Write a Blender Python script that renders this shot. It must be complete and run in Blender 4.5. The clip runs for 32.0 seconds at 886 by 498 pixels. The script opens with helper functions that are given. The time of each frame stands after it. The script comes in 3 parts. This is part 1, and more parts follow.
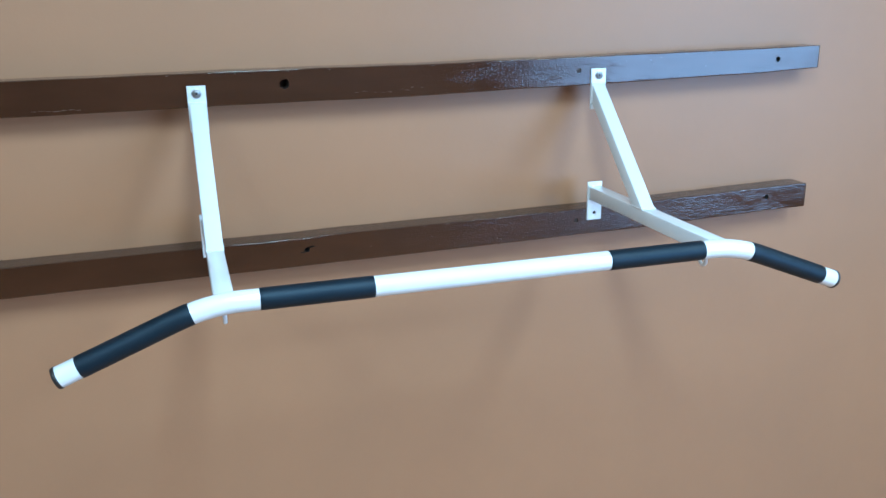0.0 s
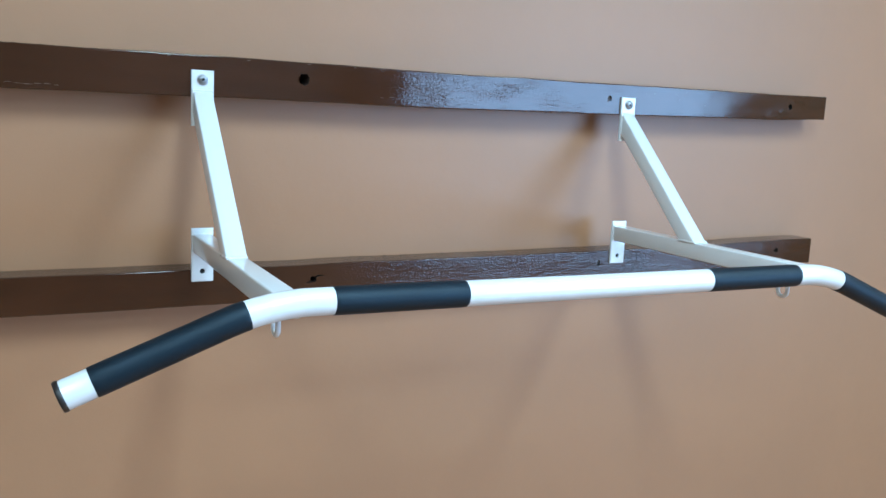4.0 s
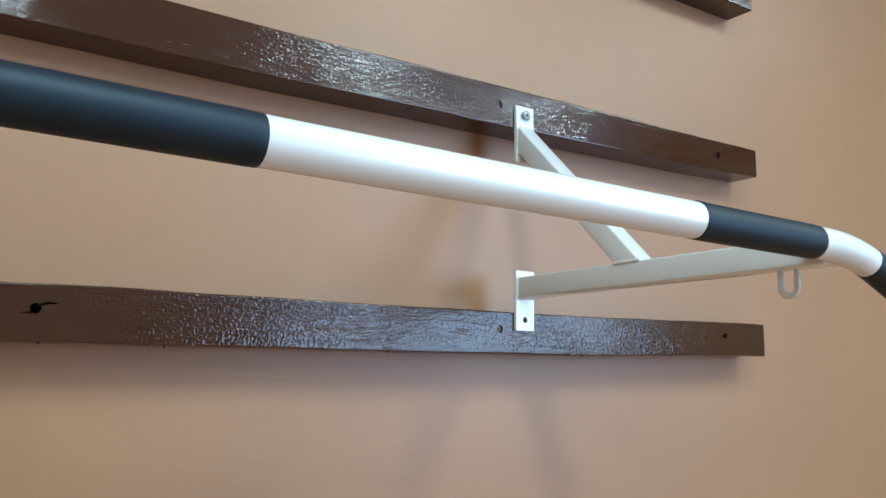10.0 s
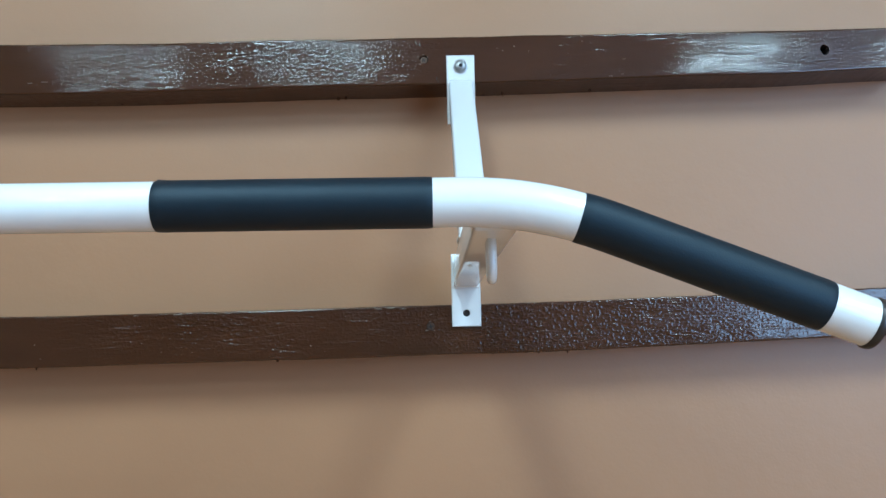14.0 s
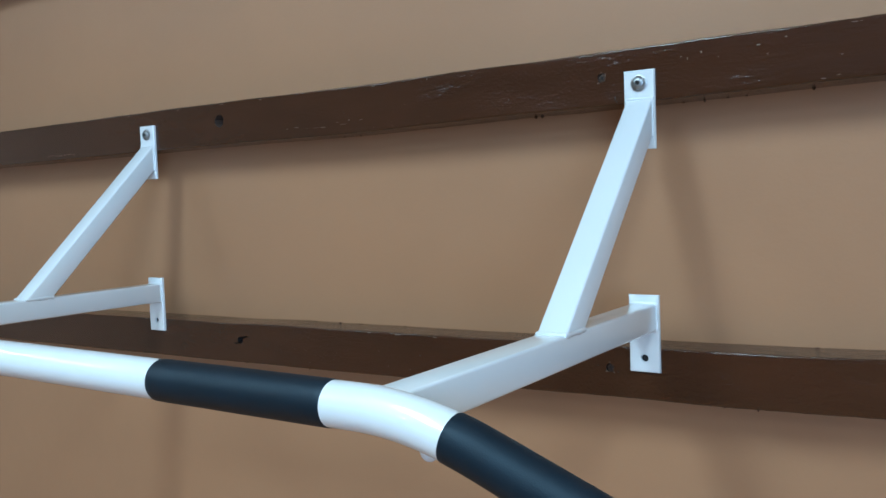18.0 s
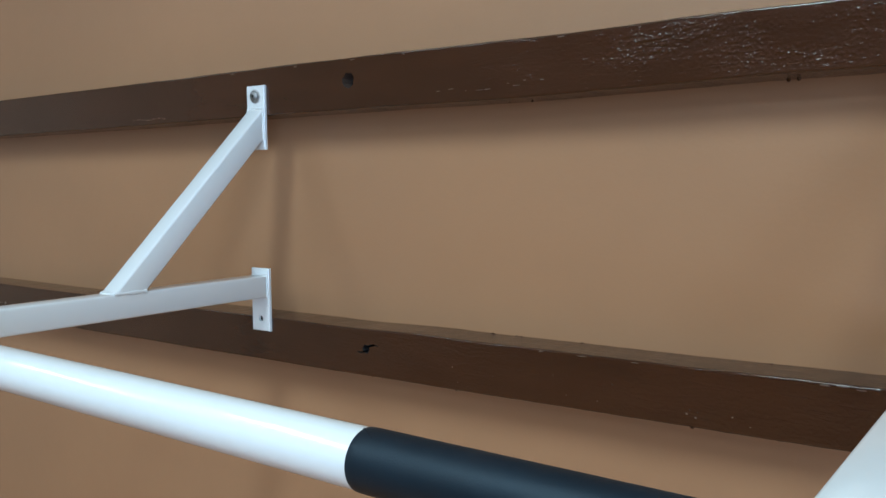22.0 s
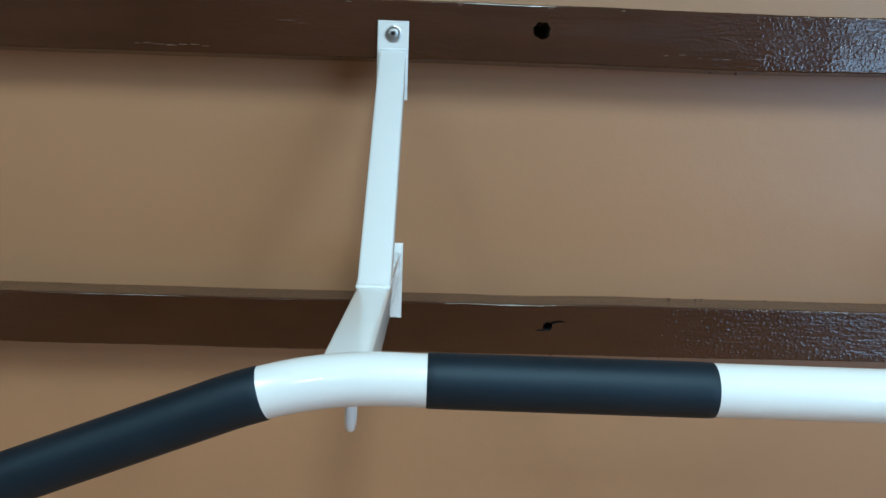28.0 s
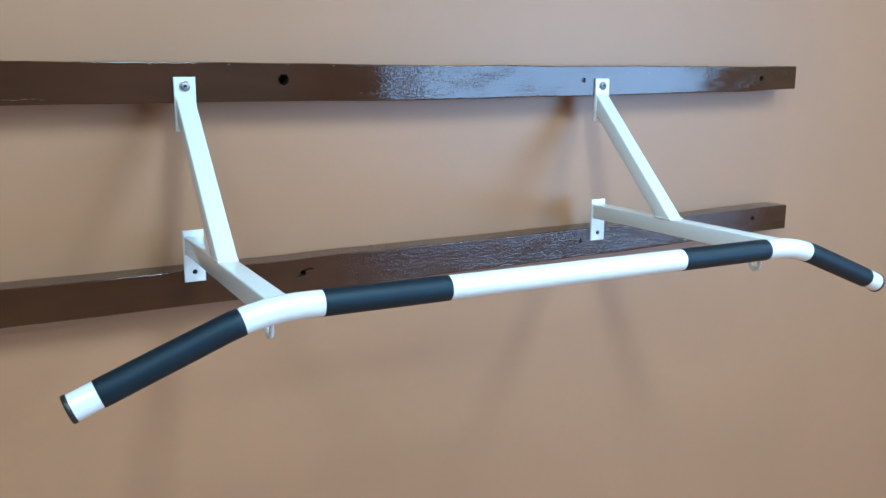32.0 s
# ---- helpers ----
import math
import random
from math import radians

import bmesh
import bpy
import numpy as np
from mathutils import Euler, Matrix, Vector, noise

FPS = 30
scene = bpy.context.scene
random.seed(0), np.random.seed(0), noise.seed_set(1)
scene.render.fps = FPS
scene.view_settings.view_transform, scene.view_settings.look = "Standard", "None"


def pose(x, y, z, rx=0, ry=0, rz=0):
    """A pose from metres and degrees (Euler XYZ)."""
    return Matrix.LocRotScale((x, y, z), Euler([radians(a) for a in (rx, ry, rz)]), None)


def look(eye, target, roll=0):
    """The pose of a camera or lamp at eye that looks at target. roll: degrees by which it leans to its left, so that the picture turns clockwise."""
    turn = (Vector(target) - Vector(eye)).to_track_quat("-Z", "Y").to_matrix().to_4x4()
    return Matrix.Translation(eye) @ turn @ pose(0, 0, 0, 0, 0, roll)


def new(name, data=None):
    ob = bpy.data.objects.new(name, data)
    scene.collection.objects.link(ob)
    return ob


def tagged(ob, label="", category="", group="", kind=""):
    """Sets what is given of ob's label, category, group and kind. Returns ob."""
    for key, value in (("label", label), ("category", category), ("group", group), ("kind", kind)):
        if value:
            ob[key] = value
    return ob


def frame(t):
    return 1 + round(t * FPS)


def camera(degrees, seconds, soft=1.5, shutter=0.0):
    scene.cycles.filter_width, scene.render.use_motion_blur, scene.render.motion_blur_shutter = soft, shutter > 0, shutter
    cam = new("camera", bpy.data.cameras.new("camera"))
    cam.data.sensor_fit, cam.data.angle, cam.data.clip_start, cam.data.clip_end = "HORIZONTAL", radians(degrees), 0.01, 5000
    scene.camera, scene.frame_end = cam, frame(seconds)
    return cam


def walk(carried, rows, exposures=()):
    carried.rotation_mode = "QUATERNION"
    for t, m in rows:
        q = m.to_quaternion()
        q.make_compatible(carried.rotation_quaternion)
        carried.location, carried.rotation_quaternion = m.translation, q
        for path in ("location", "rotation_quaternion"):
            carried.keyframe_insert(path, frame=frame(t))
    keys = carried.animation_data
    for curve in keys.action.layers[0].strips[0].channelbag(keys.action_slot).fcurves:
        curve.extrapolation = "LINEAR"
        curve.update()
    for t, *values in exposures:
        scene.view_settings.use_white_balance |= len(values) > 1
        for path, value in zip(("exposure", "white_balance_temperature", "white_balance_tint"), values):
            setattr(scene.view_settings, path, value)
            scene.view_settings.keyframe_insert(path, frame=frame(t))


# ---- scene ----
cam = camera(54.4, 32.0)
PATH = [
    (0, (-0.0354, -1.7201, 1.9229), (0.5224, 0.1150, 1.3559), -1.07),
    (0.5, (-0.0775, -1.6874, 1.9265), (0.4848, 0.1538, 1.3843), -1.22),
    (1, (-0.1132, -1.6340, 1.9303), (0.4806, 0.2007, 1.4000), -0.99),
    (1.5, (-0.1547, -1.5875, 1.9090), (0.4965, 0.2277, 1.3790), -0.10),
    (2, (-0.2005, -1.5455, 1.8693), (0.5185, 0.2472, 1.3502), 1.30),
    (2.5, (-0.2267, -1.4845, 1.8180), (0.5810, 0.2847, 1.3517), 2.20),
    (4.5, (-0.3421, -1.3656, 1.6683), (0.6213, 0.3707, 1.4296), 2.75),
    (5, (-0.4244, -1.2891, 1.6037), (0.6413, 0.3959, 1.4444), 2.80),
    (5.5, (-0.4405, -1.2082, 1.5132), (0.6717, 0.4516, 1.4228), 2.57),
    (6, (-0.4225, -1.1326, 1.4443), (0.7215, 0.5078, 1.4571), 2.35),
    (6.5, (-0.3982, -1.0760, 1.3961), (0.7578, 0.5510, 1.5235), 2.05),
    (7, (-0.3989, -1.0361, 1.3690), (0.7579, 0.5839, 1.5620), 2.05),
    (7.5, (-0.3894, -0.9978, 1.3565), (0.7645, 0.6184, 1.5941), 1.79),
    (8, (-0.3448, -0.9629, 1.3416), (0.8080, 0.6516, 1.5955), 1.49),
    (8.5, (-0.2471, -0.9546, 1.3310), (0.9008, 0.6595, 1.6082), 0.86),
    (9, (-0.1446, -0.9497, 1.3454), (0.9925, 0.6691, 1.6390), 0.66),
    (9.5, (-0.0657, -0.9545, 1.3606), (1.0668, 0.6664, 1.6608), 0.73),
    (10, (0.0313, -0.9644, 1.3506), (1.1591, 0.6592, 1.6537), 0.75),
    (10.5, (0.1401, -0.9718, 1.3428), (1.2053, 0.6953, 1.6361), -0.68),
    (11, (0.2641, -0.9774, 1.3499), (1.2366, 0.7500, 1.6153), -1.29),
    (11.5, (0.3927, -1.0049, 1.3615), (1.2355, 0.7922, 1.6063), -1.68),
    (12, (0.4859, -1.0312, 1.3687), (1.1782, 0.8282, 1.6205), -2.68),
    (12.5, (0.5612, -1.0212, 1.3717), (1.0713, 0.8908, 1.6614), -3.11),
    (13, (0.7014, -1.0078, 1.3833), (1.0052, 0.9468, 1.6785), -2.26),
    (13.5, (0.7525, -1.0261, 1.3878), (0.9298, 0.9483, 1.6528), -1.33),
    (15.5, (1.0468, -1.0542, 1.4553), (0.4938, 0.8604, 1.6248), -3.33),
    (16, (1.1123, -1.0386, 1.5005), (0.3777, 0.8185, 1.6077), -3.72),
    (16.5, (1.1580, -1.0220, 1.5436), (0.3142, 0.7905, 1.5979), -3.77),
    (17, (1.1869, -0.9936, 1.5819), (0.2333, 0.7644, 1.5805), -3.44),
    (17.5, (1.1965, -0.9597, 1.6166), (0.1436, 0.7393, 1.5490), -2.60),
    (18, (1.1941, -0.9291, 1.6278), (0.0933, 0.7367, 1.5117), -2.01),
    (18.5, (1.1753, -0.8705, 1.6325), (0.0414, 0.7704, 1.4852), -1.78),
    (19, (1.1608, -0.8125, 1.6220), (-0.0103, 0.8003, 1.4570), -1.63),
    (19.5, (1.1391, -0.7753, 1.6190), (-0.0486, 0.8263, 1.4631), -1.49),
    (20, (1.1246, -0.7633, 1.6298), (-0.0715, 0.8326, 1.4804), -1.45),
    (20.5, (1.0903, -0.7684, 1.6279), (-0.1135, 0.8222, 1.4833), -1.50),
    (21, (1.0332, -0.7751, 1.6332), (-0.1785, 0.8099, 1.4931), -1.50),
    (21.5, (0.9709, -0.7874, 1.6345), (-0.2187, 0.8126, 1.4766), -0.81),
    (22, (0.9176, -0.8115, 1.6353), (-0.2639, 0.7940, 1.4728), -0.50),
    (22.5, (0.8686, -0.8322, 1.6359), (-0.3115, 0.7740, 1.4707), -0.48),
    (23, (0.8057, -0.8596, 1.6365), (-0.3509, 0.7615, 1.4514), -0.24),
    (23.5, (0.7322, -0.8748, 1.6376), (-0.3761, 0.7770, 1.4296), 0.15),
    (24, (0.6723, -0.8876, 1.6269), (-0.3944, 0.7896, 1.4057), 0.20),
    (24.5, (0.6005, -0.8975, 1.6204), (-0.4185, 0.8101, 1.4065), 0.21),
    (25, (0.5353, -0.9021, 1.6117), (-0.4053, 0.8499, 1.3977), -0.14),
    (25.5, (0.4551, -0.9077, 1.6004), (-0.3772, 0.8977, 1.3817), -0.69),
    (26, (0.3737, -0.9242, 1.6191), (-0.3218, 0.9369, 1.3902), -0.49),
    (26.5, (0.3044, -0.9330, 1.6383), (-0.2836, 0.9630, 1.3948), 0.13),
    (28.5, (-0.0351, -1.0523, 1.6465), (0.1961, 0.9140, 1.3636), 1.86),
    (29, (-0.0931, -1.1374, 1.6628), (0.2819, 0.7999, 1.3370), 1.44),
    (29.5, (-0.0867, -1.2130, 1.6844), (0.3820, 0.7017, 1.3462), 1.01),
    (30, (-0.1275, -1.2861, 1.7099), (0.4539, 0.5963, 1.3660), 0.35),
    (30.5, (-0.2261, -1.3294, 1.7290), (0.5044, 0.4984, 1.3749), 0.25),
    (31, (-0.2899, -1.3820, 1.7394), (0.5357, 0.4016, 1.3692), 0.50),
    (31.5, (-0.2978, -1.4267, 1.7555), (0.5777, 0.3299, 1.3711), 0.32),
    (32, (-0.2889, -1.4500, 1.7577), (0.6269, 0.2864, 1.3753), -0.02),
]
walk(cam, [(t, look(eye, target, roll)) for t, eye, target, roll in PATH], ((0, -0.11, 4680, 6.0), (2, -0.12, 4800, 6.2), (5, -0.18, 5030, 6.2), (7, -0.13, 5420, 8.2), (9, -0.13, 5500, 7.9), (11, -0.38, 5480, 6.9), (13, -0.36, 5180, 5.8), (16, -0.31, 5030, 6.3), (18, -0.57, 4990, 6.7), (20, -0.57, 5200, 6.2), (22, -0.6, 5410, 10.4), (24, -0.68, 5190, 9.8), (26, -0.75, 5220, 7.4), (28.5, -0.58, 5380, 4.0), (29, -0.5, 5330, 4.0), (30, -0.37, 5210, 5.2), (31, -0.15, 5010, 5.5), (32, -0.11, 4830, 5.0)))

# ---- world and light ----
world = bpy.data.worlds.new("sky")
scene.world = world
world.use_nodes = True
wn, wl = world.node_tree.nodes, world.node_tree.links
sky = wn.new("ShaderNodeTexSky")
sky.sky_type, sky.sun_disc = "NISHITA", False
sky.sun_elevation, sky.sun_rotation = radians(35), radians(60)
wl.new(sky.outputs[0], wn["Background"].inputs[0])
wn["Background"].inputs[1].default_value = 0.08

LAMP_Z = 2.95
# the daylight comes through a long window in the side wall, behind and to the right of the bar
EAST_X, BACK_Y = 4.6, -11.0
WINDOW_Y, WINDOW_Z = (-8.9, -3.5), (0.6, 2.85)


def area(name, m, sx, sy, power, colour):
    data = bpy.data.lights.new(name, "AREA")
    data.shape, data.size, data.size_y, data.energy, data.color = "RECTANGLE", sx, sy, power, colour
    ob = new(name, data)
    ob.matrix_world = m
    return ob


PANEL_W, WINDOW_W = 31.8, 375.0
LAMP_TINT = (0.93, 1.07, 0.98)
# x, y and relative output: long tubes in the near row, weighted so the wall darkens leftwards; square lights in the far
# row
LAMPS = ((-2.40, -1.65, 0.4), (-1.06, -1.65, 0.65), (0.28, -1.65, 1.35), (1.62, -1.65, 1.1), (2.96, -1.65, 0.9),
         (-0.76, -3.25, 0.9), (0.28, -3.25, 0.8), (2.45, -3.25, 1.0), (3.5, -3.25, 1.0))
for lx, ly, output in LAMPS:
    near = ly > -2      # tubes run towards the wall in the near row, along it in the far one
    for off in (-0.08, 0.08) if near else (-0.14, 0.14):
        dx, dy, sx, sy = (off, 0, 0.12, 1.00) if near else (0, off, 0.56, 0.05)
        area("tube_light", pose(lx + dx, ly + dy, LAMP_Z - 0.058), sx, sy, output * PANEL_W * (0.5 if near else 0.3), LAMP_TINT)
area("window_daylight", pose(EAST_X - 0.03, sum(WINDOW_Y) / 2, sum(WINDOW_Z) / 2, 90, 0, 90),
     WINDOW_Y[1] - WINDOW_Y[0] - 0.1, WINDOW_Z[1] - WINDOW_Z[0] - 0.1, WINDOW_W, (0.64, 0.88, 1.13))


# ---- materials ----
def material(name, base, rough=0.5, metal=0.0, coat=0.0):
    m = bpy.data.materials.new(name)
    m.use_nodes = True
    b = m.node_tree.nodes["Principled BSDF"]
    b.inputs["Base Color"].default_value = (*base, 1)
    b.inputs["Roughness"].default_value, b.inputs["Metallic"].default_value = rough, metal
    b.inputs["Coat Weight"].default_value = coat
    return m


def node(m, kind, **values):
    n = m.node_tree.nodes.new("ShaderNode" + kind)
    for key, value in values.items():
        n.inputs[key].default_value = value
    return n


def link(m, a, b):
    m.node_tree.links.new(a, b)


def coords(m, scale, source="Object"):
    tc, mp = node(m, "TexCoord"), node(m, "Mapping")
    mp.inputs["Scale"].default_value = scale
    link(m, tc.outputs[source], mp.inputs["Vector"])
    return mp.outputs["Vector"]


def noise_of(m, scale3, scale, detail=3.0, rough=0.5, distort=0.0):
    n = node(m, "TexNoise", Scale=scale, Detail=detail, Roughness=rough, Distortion=distort)
    link(m, coords(m, scale3), n.inputs["Vector"])
    return n.outputs["Fac"]


def ramp(m, fac, stops):
    r = node(m, "ValToRGB")
    els = r.color_ramp.elements
    while len(els) < len(stops):
        els.new(0.5)
    for e, (p, c) in zip(els, stops):
        e.position, e.color = p, (*c, 1)
    link(m, fac, r.inputs["Fac"])
    return r.outputs["Color"]


def mixed(m, fac, a, b):
    x = m.node_tree.nodes.new("ShaderNodeMix")
    x.data_type = "RGBA"
    link(m, fac, x.inputs[0])
    for sock, v in ((x.inputs[6], a), (x.inputs[7], b)):
        if isinstance(v, tuple):
            sock.default_value = (*v, 1)
        else:
            link(m, v, sock)
    return x.outputs[2]


def maths(m, op, a, b):
    x = m.node_tree.nodes.new("ShaderNodeMath")
    x.operation = op
    for sock, v in zip(x.inputs, (a, b)):
        if isinstance(v, (int, float)):
            sock.default_value = v
        else:
            link(m, v, sock)
    return x.outputs[0]


def shader(m):
    return m.node_tree.nodes["Principled BSDF"]


def relief(m, *layers):
    """Bump layers of (height, strength, distance), one over another."""
    last = None
    for height, strength, distance in layers:
        b = node(m, "Bump", Strength=strength, Distance=distance)
        link(m, height, b.inputs["Height"])
        if last:
            link(m, last, b.inputs["Normal"])
        last = b.outputs["Normal"]
    link(m, last, shader(m).inputs["Normal"])


def wall_paint(name, a, b):
    m = material(name, a, 0.42)
    big, mid = noise_of(m, (1, 1, 1), 2.2, 3), noise_of(m, (1, 1, 1), 14, 4)
    col = mixed(m, ramp(m, big, ((0.35, (0, 0, 0)), (0.68, (1, 1, 1)))), a, b)
    col = mixed(m, maths(m, "MULTIPLY", ramp(m, mid, ((0.45, (0, 0, 0)), (0.8, (1, 1, 1)))), 0.25), col, tuple(0.86 * v for v in a))
    link(m, col, shader(m).inputs["Base Color"])
    relief(m, (noise_of(m, (1, 1, 1), 260, 3), 0.12, 0.001), (noise_of(m, (1, 1, 1), 30, 2), 0.1, 0.004))
    return m


WALL = wall_paint("beige_wall_paint", (0.312, 0.167, 0.083), (0.288, 0.156, 0.079))


def beam_paint():
    """Old brown gloss: smooth runs, and stretches where the wood's raised grain and pimples show through the coats."""
    m = material("brown_gloss_paint", (0.06, 0.026, 0.014), 0.1)
    s = shader(m)
    g = lambda v: (v, v, v)
    tone = noise_of(m, (2, 8, 8), 3.0, 4)
    col = mixed(m, ramp(m, tone, ((0.3, g(0)), (0.7, g(1)))), (0.0325, 0.0122, 0.0049), (0.042, 0.0160, 0.0068))
    # pale worn flecks, long with the grain, in scattered places
    fleck = noise_of(m, (14, 60, 60), 6.0, 5, 0.6, 0.4)
    where = noise_of(m, (1, 1, 1), 5.0, 3)
    mask = maths(m, "MULTIPLY", ramp(m, fleck, ((0.70, g(0)), (0.73, g(1)))), ramp(m, where, ((0.54, g(0)), (0.66, g(1)))))
    col = mixed(m, maths(m, "MULTIPLY", mask, 0.35), col, (0.26, 0.18, 0.12))
    link(m, col, s.inputs["Base Color"])
    link(m, ramp(m, noise_of(m, (3, 10, 10), 8, 4), ((0.3, g(0.055)), (0.75, g(0.11)))), s.inputs["Roughness"])
    s.inputs["Specular IOR Level"].default_value = 0.45
    along = node(m, "SeparateXYZ")
    link(m, coords(m, (1, 1, 1)), along.inputs["Vector"])
    span = node(m, "MapRange")
    for key, v in (("From Min", -1.0), ("From Max", 1.5)):
        span.inputs[key].default_value = v
    link(m, along.outputs["X"], span.inputs["Value"])
    high = maths(m, "GREATER_THAN", along.outputs["Z"], 1.6)
    low = maths(m, "SUBTRACT", 1.0, high)
    worn = ramp(m, span.outputs["Result"], ((0.20, g(0.45)), (0.28, g(0.25)), (0.42, g(0.34)), (0.50, g(0.48)), (0.58, g(0.62)), (0.72, g(0.9)), (0.92, g(0.9)), (0.975, g(0.3))))
    patch = ramp(m, noise_of(m, (2.6, 6, 6), 3.0, 2), ((0.40, g(0.30)), (0.60, g(1.0))))
    worn = maths(m, "MULTIPLY", worn, patch)
    calm = ramp(m, span.outputs["Result"], ((0.42, g(0.2)), (0.52, g(0.2)), (0.64, g(0.3)), (0.71, g(0.6)), (0.97, g(0.65))))
    # the lower timber was the rougher one under its paint
    ridged = maths(m, "MULTIPLY", worn, maths(m, "SUBTRACT", 1.0, maths(m, "MULTIPLY", high, calm)))
    ridges = maths(m, "MULTIPLY", noise_of(m, (26, 150, 150), 1.15, 2, 0.45, 1.4), ridged)
    # blisters under the paint, thick on the lower timber beside the bracket
    thick = ramp(m, span.outputs["Result"], ((0.44, g(0.1)), (0.53, g(0.55)), (0.69, g(0.55)), (0.73, g(1)), (0.80, g(0.9)), (0.86, g(0.45)), (0.97, g(0.25))))
    thin = ramp(m, span.outputs["Result"], ((0.50, g(0.1)), (0.57, g(0.35)), (0.62, g(0.62)), (0.70, g(0.6)), (0.745, g(0.25)), (0.97, g(0.2))))
    blistered = maths(m, "ADD", maths(m, "MULTIPLY", low, thick), maths(m, "MULTIPLY", maths(m, "MULTIPLY", high, thin), patch))
    pimples = maths(m, "MULTIPLY", ramp(m, noise_of(m, (200, 215, 215), 1.3, 1, 0.4, 0.0), ((0.44, g(0)), (0.56, g(0.4)), (0.72, g(1)))), blistered)
    relief(m, (noise_of(m, (1.2, 9, 9), 2.5, 2), 0.2, 0.0012), (ridges, 1.0, 0.00108), (pimples, 1.0, 0.00030))
    return m


BEAM = beam_paint()
# cream for the unseen walls, set to bounce warm light onto the bar
CREAM = wall_paint("cream_bounce_paint", (0.42, 0.335, 0.225), (0.39, 0.31, 0.205))


def white_coat():
    m = material("white_powder_coat", (0.80, 0.80, 0.78), 0.30, 0.0, 0.8)
    s = shader(m)
    s.inputs["Coat Roughness"].default_value = 0.02
    t = noise_of(m, (1, 1, 1), 9, 3)
    link(m, mixed(m, ramp(m, t, ((0.4, (0, 0, 0)), (0.75, (1, 1, 1)))), (0.628, 0.664, 0.684), (0.610, 0.644, 0.662)), s.inputs["Base Color"])
    link(m, ramp(m, noise_of(m, (1, 1, 1), 30, 3), ((0.35, (0.28, 0.28, 0.28)), (0.7, (0.34, 0.34, 0.34)))), s.inputs["Roughness"])
    relief(m, (noise_of(m, (1, 1, 1), 420, 2), 0.04, 0.0003))
    return m


WHITE = white_coat()


def black_grip():
    m = material("black_foam_grip", (0.012, 0.0125, 0.014), 0.52)
    s = shader(m)
    t = noise_of(m, (1, 1, 1), 25, 4)
    # the window's blue sheen is put into the base colour and specular tint
    link(m, mixed(m, ramp(m, t, ((0.4, (0, 0, 0)), (0.72, (1, 1, 1)))), (0.0025, 0.0064, 0.0114), (0.0038, 0.0087, 0.0152)), s.inputs["Base Color"])
    s.inputs["Specular IOR Level"].default_value = 0.34
    s.inputs["Specular Tint"].default_value = (0.70, 0.9, 1.06, 1)
    speck = ramp(m, noise_of(m, (1, 1, 1), 330, 1), ((0.80, (0, 0, 0)), (0.82, (1, 1, 1))))
    relief(m, (noise_of(m, (1, 1, 1), 900, 2), 0.18, 0.0005), (speck, 0.3, 0.0006))
    return m


GRIP = black_grip()
CAP = material("black_plastic", (0.012, 0.011, 0.011), 0.38)
relief(CAP, (noise_of(CAP, (1, 1, 1), 300, 2), 0.1, 0.0005))


def metal(name, base, rough):
    m = material(name, base, rough, 1.0)
    link(m, ramp(m, noise_of(m, (1, 1, 1), 400, 3), ((0.3, (rough * 0.7,) * 3), (0.7, (rough * 1.4,) * 3))), shader(m).inputs["Roughness"])
    relief(m, (noise_of(m, (1, 1, 1), 500, 2), 0.08, 0.0004))
    return m


STEEL = metal("zinc_plated_steel", (0.42, 0.43, 0.44), 0.36)
BOLT_STEEL = metal("dark_bolt_steel", (0.27, 0.28, 0.29), 0.42)
DULL_STEEL = metal("dull_screw_steel", (0.09, 0.06, 0.045), 0.4)
NAIL = metal("bright_nail_steel", (0.33, 0.30, 0.27), 0.4)
# near-black colour that paints the shade inside holes, splits and hollows
RECESS_SHADE = material("painted_recess_shade", (0.01, 0.008, 0.007), 0.8)
relief(RECESS_SHADE, (noise_of(RECESS_SHADE, (1, 1, 1), 200, 2), 0.3, 0.001))
CEILING = wall_paint("white_ceiling_paint", (0.78, 0.77, 0.75), (0.74, 0.73, 0.71))
# unseen floor, its red-brown set so bounced light reddens the shadows
FLOOR = wall_paint("red_brown_bounce_floor", (0.43, 0.225, 0.11), (0.38, 0.195, 0.09))
FRAME_WHITE = material("white_window_plastic", (0.8, 0.8, 0.8), 0.35)
relief(FRAME_WHITE, (noise_of(FRAME_WHITE, (1, 1, 1), 80, 2), 0.04, 0.001))
GLASS = material("window_glass", (1, 1, 1), 0.0)
shader(GLASS).inputs["Transmission Weight"].default_value = 1.0
shader(GLASS).inputs["IOR"].default_value = 1.02


# ---- building helpers ----
def part(name, bm, mat, parent=None, label="", smooth=True, angle=35):
    me = bpy.data.meshes.new(name)
    bmesh.ops.recalc_face_normals(bm, faces=bm.faces)
    if smooth:
        for f in bm.faces:
            f.smooth = True
        for e in bm.edges:
            if len(e.link_faces) == 2 and e.calc_face_angle(0) > radians(angle):
                e.smooth = False
    bm.to_mesh(me)
    bm.free()
    me.materials.append(mat)
    ob = new(name, me)
    ob.parent = parent
    if label:
        tagged(ob, label)
    return ob


